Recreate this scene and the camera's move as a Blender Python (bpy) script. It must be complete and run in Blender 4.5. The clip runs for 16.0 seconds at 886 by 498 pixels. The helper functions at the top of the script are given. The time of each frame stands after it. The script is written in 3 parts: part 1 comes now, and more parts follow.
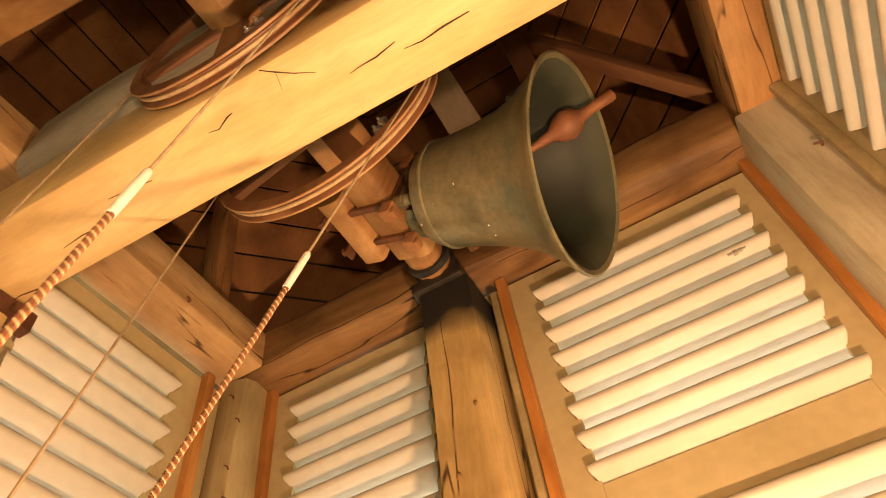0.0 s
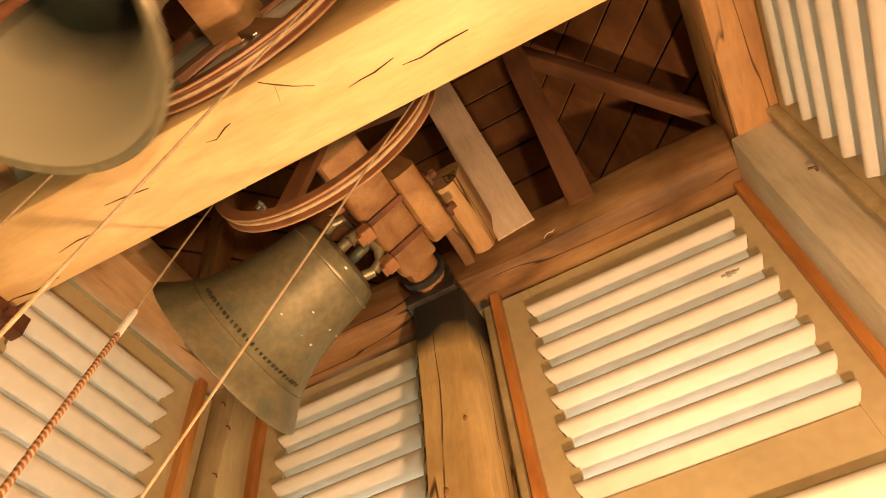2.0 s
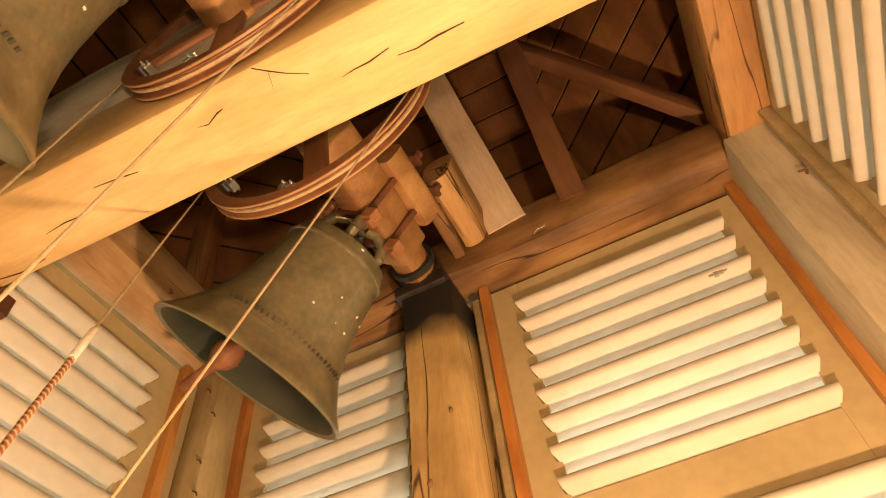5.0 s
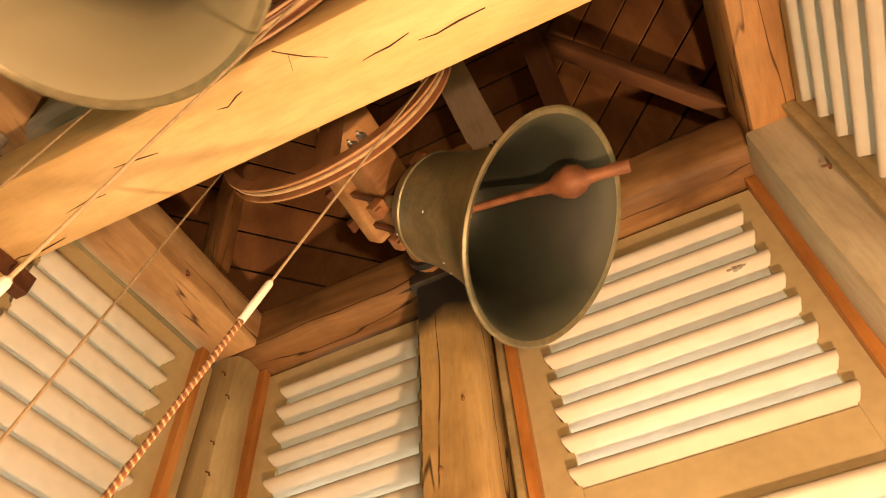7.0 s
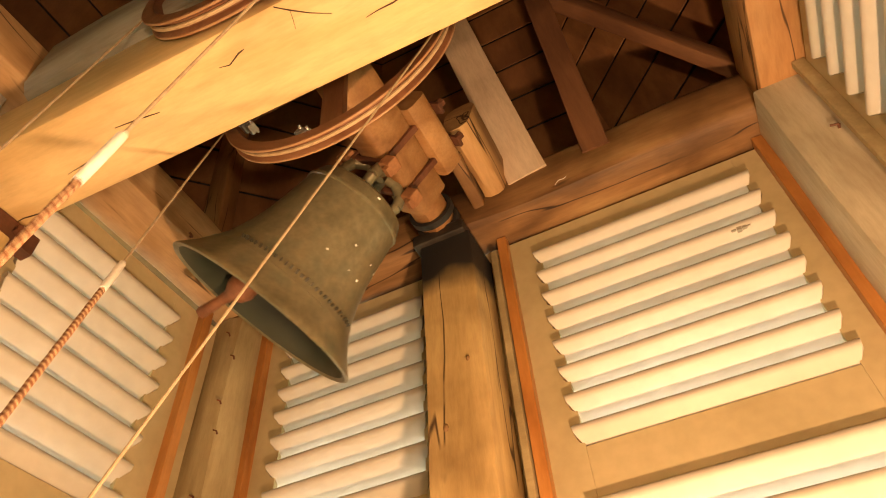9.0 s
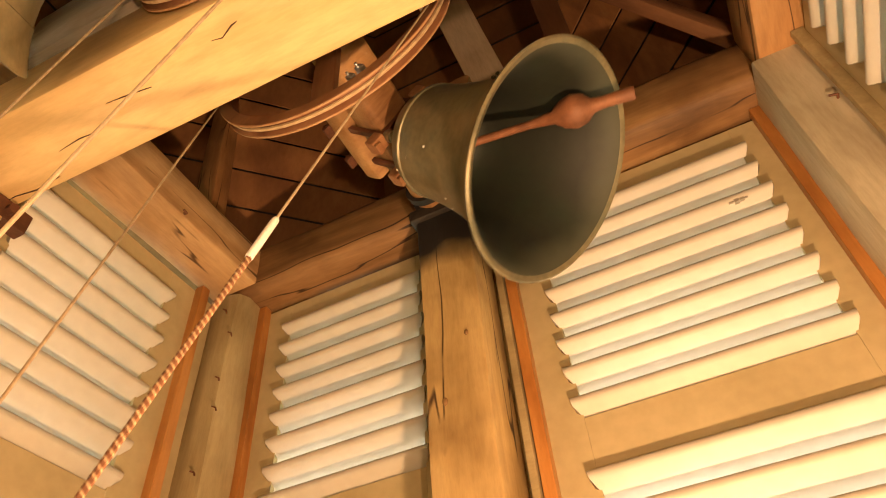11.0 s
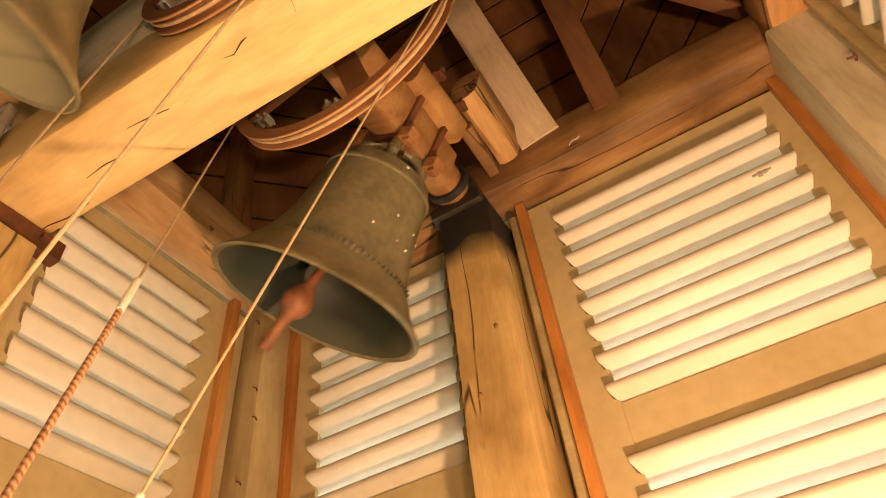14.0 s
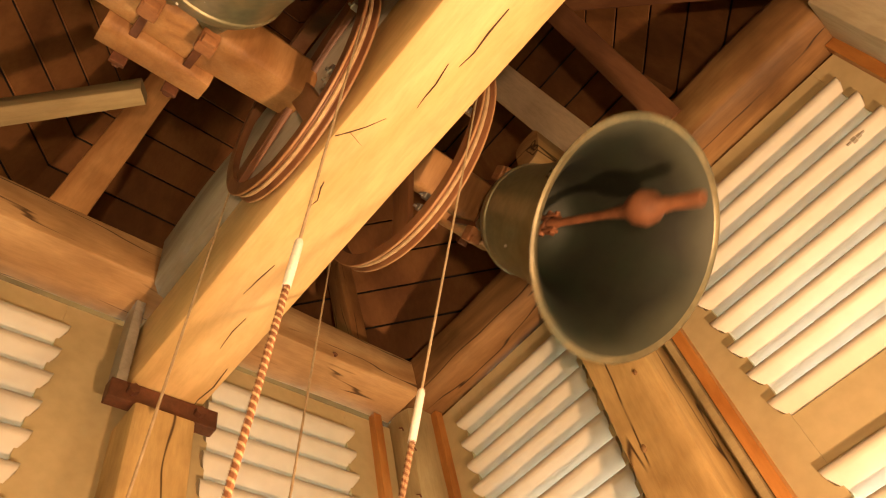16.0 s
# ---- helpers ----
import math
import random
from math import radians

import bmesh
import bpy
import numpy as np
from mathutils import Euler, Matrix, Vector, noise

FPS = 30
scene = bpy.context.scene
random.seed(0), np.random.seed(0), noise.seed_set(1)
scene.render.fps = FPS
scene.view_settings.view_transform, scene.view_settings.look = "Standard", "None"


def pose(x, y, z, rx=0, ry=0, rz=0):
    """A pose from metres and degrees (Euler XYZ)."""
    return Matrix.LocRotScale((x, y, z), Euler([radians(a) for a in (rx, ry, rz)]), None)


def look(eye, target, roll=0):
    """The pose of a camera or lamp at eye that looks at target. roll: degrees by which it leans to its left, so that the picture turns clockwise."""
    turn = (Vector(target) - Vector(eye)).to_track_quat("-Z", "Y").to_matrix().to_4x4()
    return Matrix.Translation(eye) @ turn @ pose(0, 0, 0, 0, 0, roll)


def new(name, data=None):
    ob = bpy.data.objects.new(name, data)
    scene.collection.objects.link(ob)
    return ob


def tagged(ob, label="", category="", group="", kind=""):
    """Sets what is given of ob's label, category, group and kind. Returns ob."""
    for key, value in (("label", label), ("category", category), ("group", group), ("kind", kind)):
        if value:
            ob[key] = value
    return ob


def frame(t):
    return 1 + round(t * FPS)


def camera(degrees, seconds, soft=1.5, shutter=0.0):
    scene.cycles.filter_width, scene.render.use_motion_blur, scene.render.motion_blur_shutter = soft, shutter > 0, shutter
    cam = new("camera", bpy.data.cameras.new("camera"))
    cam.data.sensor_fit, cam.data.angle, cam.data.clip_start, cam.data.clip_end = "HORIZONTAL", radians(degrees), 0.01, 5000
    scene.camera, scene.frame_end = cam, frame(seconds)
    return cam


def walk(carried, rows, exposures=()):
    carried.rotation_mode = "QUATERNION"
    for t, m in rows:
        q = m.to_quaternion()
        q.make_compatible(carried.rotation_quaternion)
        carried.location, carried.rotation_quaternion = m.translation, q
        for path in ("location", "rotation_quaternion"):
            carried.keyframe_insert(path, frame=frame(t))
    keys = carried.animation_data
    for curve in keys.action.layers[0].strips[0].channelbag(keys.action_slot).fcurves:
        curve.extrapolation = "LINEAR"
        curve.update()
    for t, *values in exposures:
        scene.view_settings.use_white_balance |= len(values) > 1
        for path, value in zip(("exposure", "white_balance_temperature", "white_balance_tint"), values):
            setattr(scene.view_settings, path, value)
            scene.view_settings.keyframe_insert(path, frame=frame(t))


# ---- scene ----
cam = camera(66.9, 16.0, soft=1.0, shutter=0.15)
PATH = [
    (0, (-0.096, -0.081, 1.739), (-0.559, 1.075, 3.304), -9.7),
    (0.5, (-0.105, -0.115, 1.768), (-0.55, 1.055, 3.328), -11.0),
    (1, (-0.072, -0.101, 1.748), (-0.528, 1.037, 3.328), -8.6),
    (1.5, (-0.075, -0.091, 1.748), (-0.528, 1.046, 3.329), -8.0),
    (2, (-0.067, -0.089, 1.744), (-0.519, 1.05, 3.325), -8.3),
    (2.5, (-0.062, -0.092, 1.745), (-0.511, 1.047, 3.326), -8.3),
    (3, (-0.054, -0.078, 1.737), (-0.5, 1.054, 3.324), -8.2),
    (3.5, (-0.042, -0.058, 1.729), (-0.486, 1.073, 3.317), -8.3),
    (4, (-0.051, -0.068, 1.732), (-0.486, 1.076, 3.314), -8.0),
    (6.5, (-0.071, -0.096, 1.753), (-0.542, 1.076, 3.304), -5.8),
    (7, (-0.074, -0.074, 1.736), (-0.56, 1.087, 3.29), -4.6),
    (7.5, (-0.096, -0.085, 1.758), (-0.593, 1.135, 3.263), -5.4),
    (8, (-0.091, -0.065, 1.735), (-0.603, 1.158, 3.233), -4.7),
    (8.5, (-0.093, -0.069, 1.736), (-0.612, 1.163, 3.223), -4.3),
    (9, (-0.095, -0.078, 1.74), (-0.62, 1.161, 3.219), -4.5),
    (11.5, (-0.114, -0.076, 1.746), (-0.645, 1.23, 3.164), -5.9),
    (12, (-0.111, -0.079, 1.744), (-0.643, 1.232, 3.158), -6.9),
    (12.5, (-0.106, -0.084, 1.747), (-0.657, 1.223, 3.157), -7.3),
    (13, (-0.109, -0.081, 1.738), (-0.697, 1.198, 3.158), -7.3),
    (13.5, (-0.115, -0.087, 1.741), (-0.708, 1.184, 3.167), -7.2),
    (14, (-0.104, -0.081, 1.737), (-0.708, 1.183, 3.165), -7.6),
    (14.5, (-0.117, -0.104, 1.743), (-0.733, 1.15, 3.175), -9.7),
    (15, (-0.125, -0.114, 1.738), (-0.844, 1.018, 3.222), -10.6),
    (15.5, (-0.113, -0.115, 1.739), (-0.793, 0.953, 3.287), -15.4),
    (16, (-0.073, -0.185, 1.771), (-0.791, 0.82, 3.345), -17.5),
]

walk(cam, [(t, look(eye, target, roll)) for t, eye, target, roll in PATH], [(0.0, 2.85, 6750, 13), (16.0, 2.85, 6750, 13)])

# ---- light ----
world = bpy.data.worlds.new("sky")
scene.world = world
world.use_nodes = True
wn = world.node_tree.nodes
sky = wn.new("ShaderNodeTexSky")
sky.sky_type, sky.sun_disc = "NISHITA", False
sky.sun_elevation, sky.sun_rotation = radians(42), radians(325)
world.node_tree.links.new(sky.outputs[0], wn["Background"].inputs[0])
wn["Background"].inputs[1].default_value = 0.15

sun_data = bpy.data.lights.new("sun", "SUN")
sun_data.energy, sun_data.angle, sun_data.color = 5.0, radians(4), (1, 0.95, 0.86)
sun = new("sun", sun_data)
sun.matrix_world = look((-6, 8, 11), (-0.8, 0.6, 3))

# two warm work lamps, unseen and assumed, on floor stands: place, aim, power
# The second is weaker and softens the first one's slat shadows.
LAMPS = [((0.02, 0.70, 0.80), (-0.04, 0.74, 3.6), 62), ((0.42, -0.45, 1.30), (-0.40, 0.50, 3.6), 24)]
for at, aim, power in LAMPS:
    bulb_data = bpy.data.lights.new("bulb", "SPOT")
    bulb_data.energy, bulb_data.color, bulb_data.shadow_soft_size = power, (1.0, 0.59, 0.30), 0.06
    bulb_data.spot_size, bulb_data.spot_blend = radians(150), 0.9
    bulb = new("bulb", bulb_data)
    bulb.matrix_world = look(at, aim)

# ---- materials ----


def material(name, rough=0.7, metal=0.0):
    m = bpy.data.materials.new(name)
    m.use_nodes = True
    p = m.node_tree.nodes["Principled BSDF"]
    p.inputs["Roughness"].default_value, p.inputs["Metallic"].default_value = rough, metal
    return m, m.node_tree.nodes, m.node_tree.links, p


def ramp(nodes, stops):
    r = nodes.new("ShaderNodeValToRGB")
    e = r.color_ramp.elements
    while len(e) < len(stops):
        e.new(0.5)
    for el, (at, c) in zip(e, stops):
        el.position, el.color = at, (*c, 1)
    return r


def tint(nodes, links, a, b, fac, mode="MIX"):
    m = nodes.new("ShaderNodeMix")
    m.data_type, m.blend_type = "RGBA", mode
    for sock, v in ((m.inputs[0], fac), (m.inputs[6], a), (m.inputs[7], b)):
        if isinstance(v, (int, float)):
            sock.default_value = v
        elif isinstance(v, tuple):
            sock.default_value = (*v, 1)
        else:
            links.new(v, sock)
    return m.outputs[2]


def wood(name, dark, mid, light, axis="X", rough=0.65, scale=1.0, vary=0.25, stain=0.5, bump=0.3, crack=0.0, black=None, island=False):
    """Grain stretched along one axis of the piece, with growth bands, knots and stains."""
    m, n, l, p = material(name, rough)
    co = n.new("ShaderNodeTexCoord")
    info = n.new("ShaderNodeObjectInfo")
    add = n.new("ShaderNodeVectorMath")
    add.operation = "ADD"
    l.new(co.outputs["Object"], add.inputs[0])
    mul = n.new("ShaderNodeVectorMath")
    mul.operation = "SCALE"
    mul.inputs[0].default_value = (7.3, 3.1, 5.7)
    l.new(info.outputs["Random"], mul.inputs["Scale"])
    l.new(mul.outputs[0], add.inputs[1])
    mp = n.new("ShaderNodeMapping")
    k = [7.0, 7.0, 7.0]
    k["XYZ".index(axis)] = 1.1
    mp.inputs["Scale"].default_value = [v * scale for v in k]
    l.new(add.outputs[0], mp.inputs[0])
    big = n.new("ShaderNodeTexNoise")
    big.inputs["Scale"].default_value, big.inputs["Detail"].default_value, big.inputs["Distortion"].default_value = 0.55, 4, 1.4
    fine = n.new("ShaderNodeTexNoise")
    fine.inputs["Scale"].default_value, fine.inputs["Detail"].default_value, fine.inputs["Roughness"].default_value = 9, 6, 0.7
    l.new(mp.outputs[0], big.inputs[0])
    l.new(mp.outputs[0], fine.inputs[0])
    spots = n.new("ShaderNodeTexNoise")
    spots.inputs["Scale"].default_value, spots.inputs["Detail"].default_value = 2.3, 4
    l.new(add.outputs[0], spots.inputs[0])
    r = ramp(n, [(0.3, dark), (0.5, mid), (0.72, light)])
    l.new(big.outputs[0], r.inputs[0])
    fr = ramp(n, [(0.35, (0.62, 0.58, 0.52)), (0.6, (1, 1, 1))])
    l.new(fine.outputs[0], fr.inputs[0])
    c = tint(n, l, r.outputs[0], fr.outputs[0], 0.38, "MULTIPLY")
    sr = ramp(n, [(0.36, (0.45, 0.38, 0.30)), (0.55, (1, 1, 1))])
    l.new(spots.outputs[0], sr.inputs[0])
    c = tint(n, l, c, sr.outputs[0], stain, "MULTIPLY")
    vr = ramp(n, [(0.0, (1 - vary, 1 - vary, 1 - vary)), (1.0, (1 + 0 * vary, 1, 1))])
    l.new(info.outputs["Random"], vr.inputs[0])
    c = tint(n, l, c, vr.outputs[0], 1.0, "MULTIPLY")
    height = fine.outputs[0]
    if island:
        geo = n.new("ShaderNodeNewGeometry")
        ir = ramp(n, [(0.0, (0.68, 0.64, 0.6)), (0.5, (0.9, 0.88, 0.86)), (1.0, (1, 1, 1))])
        l.new(geo.outputs["Random Per Island"], ir.inputs[0])
        c = tint(n, l, c, ir.outputs[0], 1.0, "MULTIPLY")
    if crack:
        cm = n.new("ShaderNodeMapping")
        k = [5.0, 5.0, 5.0]
        k["XYZ".index(axis)] = 0.55
        cm.inputs["Scale"].default_value = k
        l.new(add.outputs[0], cm.inputs[0])
        cn = n.new("ShaderNodeTexNoise")
        cn.inputs["Scale"].default_value, cn.inputs["Detail"].default_value, cn.inputs["Roughness"].default_value = 1.0, 3, 0.45
        l.new(cm.outputs[0], cn.inputs[0])
        cr = ramp(n, [(0.5 - 0.011, (1, 1, 1)), (0.5 - 0.003, (0.1, 0.06, 0.04)), (0.5 + 0.003, (0.1, 0.06, 0.04)), (0.5 + 0.011, (1, 1, 1))])
        l.new(cn.outputs[0], cr.inputs[0])
        gate = ramp(n, [(0.42, (0, 0, 0)), (0.5, (crack, crack, crack))])
        l.new(spots.outputs[0], gate.inputs[0])
        c = tint(n, l, c, cr.outputs[0], gate.outputs[0], "MULTIPLY")
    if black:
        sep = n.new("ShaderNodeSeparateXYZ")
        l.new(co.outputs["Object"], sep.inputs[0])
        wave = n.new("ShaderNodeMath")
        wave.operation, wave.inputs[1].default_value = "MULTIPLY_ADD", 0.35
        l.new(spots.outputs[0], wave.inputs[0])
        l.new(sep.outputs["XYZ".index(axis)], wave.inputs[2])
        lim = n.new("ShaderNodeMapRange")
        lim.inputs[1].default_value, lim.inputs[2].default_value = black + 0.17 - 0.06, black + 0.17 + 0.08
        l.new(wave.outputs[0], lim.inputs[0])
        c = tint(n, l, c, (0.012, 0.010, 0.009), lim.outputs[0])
    l.new(c, p.inputs["Base Color"])
    b = n.new("ShaderNodeBump")
    b.inputs["Strength"].default_value, b.inputs["Distance"].default_value = bump, 0.004
    l.new(height, b.inputs["Height"])
    l.new(b.outputs[0], p.inputs["Normal"])
    return m


def mottled(name, a, b, rough=0.6, metal=0.0, scale=6, bump=0.2, c=None, depth=0.003, grit=0.6):
    m, n, l, p = material(name, rough, metal)
    co = n.new("ShaderNodeTexCoord")
    one = n.new("ShaderNodeTexNoise")
    one.inputs["Scale"].default_value, one.inputs["Detail"].default_value = scale, 6
    two = n.new("ShaderNodeTexNoise")
    two.inputs["Scale"].default_value, two.inputs["Detail"].default_value = scale * 9, 5
    for t in (one, two):
        l.new(co.outputs["Object"], t.inputs[0])
    r = ramp(n, [(0.35, a), (0.62, b)] if c is None else [(0.3, a), (0.52, b), (0.7, c)])
    l.new(one.outputs[0], r.inputs[0])
    f = ramp(n, [(0.3, (0.72, 0.72, 0.72)), (0.65, (1, 1, 1))])
    l.new(two.outputs[0], f.inputs[0])
    l.new(tint(n, l, r.outputs[0], f.outputs[0], grit, "MULTIPLY"), p.inputs["Base Color"])
    bp = n.new("ShaderNodeBump")
    bp.inputs["Strength"].default_value, bp.inputs["Distance"].default_value = bump, depth
    l.new(two.outputs[0], bp.inputs["Height"])
    l.new(bp.outputs[0], p.inputs["Normal"])
    return m


PINE = ((0.33, 0.155, 0.055), (0.52, 0.28, 0.11), (0.64, 0.39, 0.18))
BEAM_X = wood("fresh_pine_beam", (0.64, 0.405, 0.165), (0.76, 0.535, 0.255), (0.84, 0.63, 0.34), "X", 0.5, 0.55, 0.05, 0.28, 0.25)
OLD_X = wood("old_timber", *PINE, "X", crack=0.9)
HEWN = wood("hewn_headstock", *PINE, "X", 0.6, 1.3, 0.2, 0.75, 0.5)
# Near-black wood for the gap filler, its shade put into the colour.
DARK_X = wood("gap_shade_timber", (0.05, 0.032, 0.02), (0.085, 0.055, 0.034), (0.12, 0.08, 0.05), "X")
RED_X = wood("dark_red_timber", (0.13, 0.055, 0.025), (0.20, 0.09, 0.04), (0.27, 0.13, 0.06), "X")
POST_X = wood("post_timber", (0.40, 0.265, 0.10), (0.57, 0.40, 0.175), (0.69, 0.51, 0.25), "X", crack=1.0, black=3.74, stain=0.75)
PLATE_X = wood("plate_timber", (0.17, 0.085, 0.03), (0.37, 0.20, 0.08), (0.56, 0.35, 0.15), "X", crack=1.0, stain=0.85)
GREY_P = wood("grey_post", (0.27, 0.205, 0.10), (0.38, 0.30, 0.155), (0.47, 0.38, 0.21), "X", 0.75, 1.0, 0.1, 0.35)
NE_POST = wood("pale_post", (0.42, 0.36, 0.25), (0.52, 0.46, 0.33), (0.60, 0.54, 0.41), "X", 0.7, 1.0, 0.1, 0.3)
W_PLATE = wood("pale_plate", (0.40, 0.23, 0.10), (0.58, 0.37, 0.18), (0.68, 0.47, 0.26), "X", crack=0.9)
GREY_X = wood("grey_timber_x", (0.27, 0.24, 0.19), (0.38, 0.34, 0.28), (0.47, 0.43, 0.36), "X", 0.75, 1.0, 0.1, 0.35)
ROOFB = wood("roof_boarding", (0.20, 0.082, 0.03), (0.31, 0.14, 0.05), (0.40, 0.195, 0.072), "Z", 0.7, 0.5, 0.0, 0.4, island=True)
TRIM = wood("varnished_batten", (0.36, 0.14, 0.035), (0.50, 0.22, 0.06), (0.58, 0.29, 0.09), "Z", 0.32, 1.0, 0.15, 0.4)
WHEELW = wood("wheel_wood", (0.15, 0.06, 0.028), (0.26, 0.115, 0.055), (0.36, 0.18, 0.09), "X", 0.5, 1.2, 0.1, 0.4)
TRIM_PALE = wood("pale_edge_strip", (0.36, 0.19, 0.09), (0.46, 0.26, 0.13), (0.54, 0.33, 0.18), "X", 0.5, 1.2, 0.1, 0.3)
PANEL = mottled("painted_board", (0.42, 0.34, 0.185), (0.50, 0.41, 0.235), 0.55, 0, 2.6, 0.06, grit=0.32)
SLAT = mottled("cream_slat", (0.50, 0.46, 0.38), (0.58, 0.54, 0.46), 0.5, 0, 2.0, 0.06, grit=0.28)
BRONZE = mottled("bell_bronze", (0.115, 0.105, 0.06), (0.25, 0.215, 0.125), 0.36, 0.35, 4.5, 0.15, (0.14, 0.16, 0.11), grit=0.8)
LETTER = mottled("grimy_lettering", (0.035, 0.033, 0.02), (0.06, 0.055, 0.032), 0.6, 0.2, 20, 0.2)
# Bell inside: dark patina, with shade above the lip painted in by height.
SHADED_PATINA = mottled("shaded_patina", (0.005, 0.006, 0.004), (0.013, 0.015, 0.008), 0.62, 0.0, 4, 0.15, (0.011, 0.018, 0.008))
pn, pl = SHADED_PATINA.node_tree.nodes, SHADED_PATINA.node_tree.links
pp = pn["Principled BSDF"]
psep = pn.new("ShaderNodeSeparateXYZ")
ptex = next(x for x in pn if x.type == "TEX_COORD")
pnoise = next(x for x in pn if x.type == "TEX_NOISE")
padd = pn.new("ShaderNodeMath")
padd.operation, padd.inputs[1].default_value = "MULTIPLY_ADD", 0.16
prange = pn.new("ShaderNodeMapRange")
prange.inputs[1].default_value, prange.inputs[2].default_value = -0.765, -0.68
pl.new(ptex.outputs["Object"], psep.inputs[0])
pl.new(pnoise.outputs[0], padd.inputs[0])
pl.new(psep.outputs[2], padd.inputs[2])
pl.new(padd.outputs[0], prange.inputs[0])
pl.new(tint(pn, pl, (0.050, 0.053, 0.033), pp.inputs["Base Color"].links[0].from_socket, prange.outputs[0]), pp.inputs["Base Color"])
# Lighter copy for the second bell: lamplight on its flare painted in.
LIT_PATINA = SHADED_PATINA.copy()
LIT_PATINA.name = "worn_patina"
wrange = next(x for x in LIT_PATINA.node_tree.nodes if x.type == "MAP_RANGE")
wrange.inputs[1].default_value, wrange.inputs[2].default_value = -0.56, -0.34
for socket in LIT_PATINA.node_tree.nodes["Principled BSDF"].inputs["Base Color"].links[0].from_node.inputs:
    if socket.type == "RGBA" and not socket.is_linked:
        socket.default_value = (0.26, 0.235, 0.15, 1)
RUST = mottled("rusty_iron", (0.10, 0.040, 0.020), (0.19, 0.072, 0.036), 0.65, 0.3, 8, 0.4)
LUG = mottled("orange_rust", (0.26, 0.11, 0.045), (0.40, 0.19, 0.08), 0.7, 0.1, 9, 0.4)
IRON = mottled("black_iron", (0.03, 0.03, 0.032), (0.07, 0.065, 0.06), 0.5, 0.6, 9, 0.3)
STEEL = mottled("zinc_steel", (0.5, 0.5, 0.5), (0.7, 0.7, 0.68), 0.3, 0.9, 12, 0.2)
GREASE = mottled("bearing_grease", (0.012, 0.010, 0.009), (0.035, 0.028, 0.022), 0.45, 0, 7, 0.5)
CORD = mottled("pale_cord", (0.36, 0.27, 0.16), (0.46, 0.36, 0.23), 0.8, 0, 40, 0.3)
TAPE = mottled("white_tape", (0.78, 0.75, 0.68), (0.85, 0.83, 0.78), 0.6, 0, 20, 0.1)
SALLY_A = mottled("brown_strand", (0.14, 0.058, 0.024), (0.22, 0.092, 0.038), 0.85, 0, 40, 0.4)
SALLY_B = mottled("pale_strand", (0.46, 0.32, 0.18), (0.56, 0.41, 0.24), 0.85, 0, 40, 0.4)
CRACK = mottled("crack_shadow", (0.05, 0.03, 0.015), (0.09, 0.05, 0.025), 0.9, 0, 20, 0.1)
KNOT = mottled("dark_knot", (0.17, 0.09, 0.034), (0.27, 0.15, 0.058), 0.7, 0, 30, 0.3)
FLOORW = wood("floor_boards", (0.25, 0.17, 0.09), (0.34, 0.24, 0.14), (0.42, 0.31, 0.19), "Y", 0.7)
GRASS = mottled("meadow", (0.05, 0.08, 0.025), (0.09, 0.12, 0.04), 0.9, 0, 0.2, 0.2)

# ---- mesh helpers ----


def put(name, bm, mat, parent=None, m=None, smooth=False):
    me = bpy.data.meshes.new(name)
    bm.normal_update()
    bm.to_mesh(me)
    bm.free()
    if smooth:
        for f in me.polygons:
            f.use_smooth = True
        me.set_sharp_from_angle(angle=radians(38))
    me.materials.append(mat)
    ob = new(name, me)
    if m is not None:
        ob.matrix_basis = m
    if parent is not None:
        ob.parent = parent
    return ob


def part(name, bm, mat, parent, label="", m=None, smooth=False):
    ob = put(name, bm, mat, parent, m, smooth)
    return tagged(ob, label) if label else ob


def empty(name, label, category, group="", at=(0, 0, 0), kind=""):
    ob = new(name)
    ob.empty_display_size = 0.1
    ob.location = at
    return tagged(ob, label, category, group, kind)


def box(bm, lo, hi, bevel=0.0, m=None):
    lo, hi = Vector(lo), Vector(hi)
    got = bmesh.ops.create_cube(bm, size=1)["verts"]
    for v in got:
        v.co = Vector([(lo[i] + hi[i]) / 2 + v.co[i] * (hi[i] - lo[i]) for i in range(3)])
    if bevel:
        es = list({e for v in got for e in v.link_edges})
        r = bmesh.ops.bevel(bm, geom=es, offset=bevel, segments=2, affect="EDGES", profile=0.6)
        got = list({v for f in r["faces"] for v in f.verts} | {v for v in got if v.is_valid})
    if m is not None:
        bmesh.ops.transform(bm, matrix=m, verts=got)
    return bm


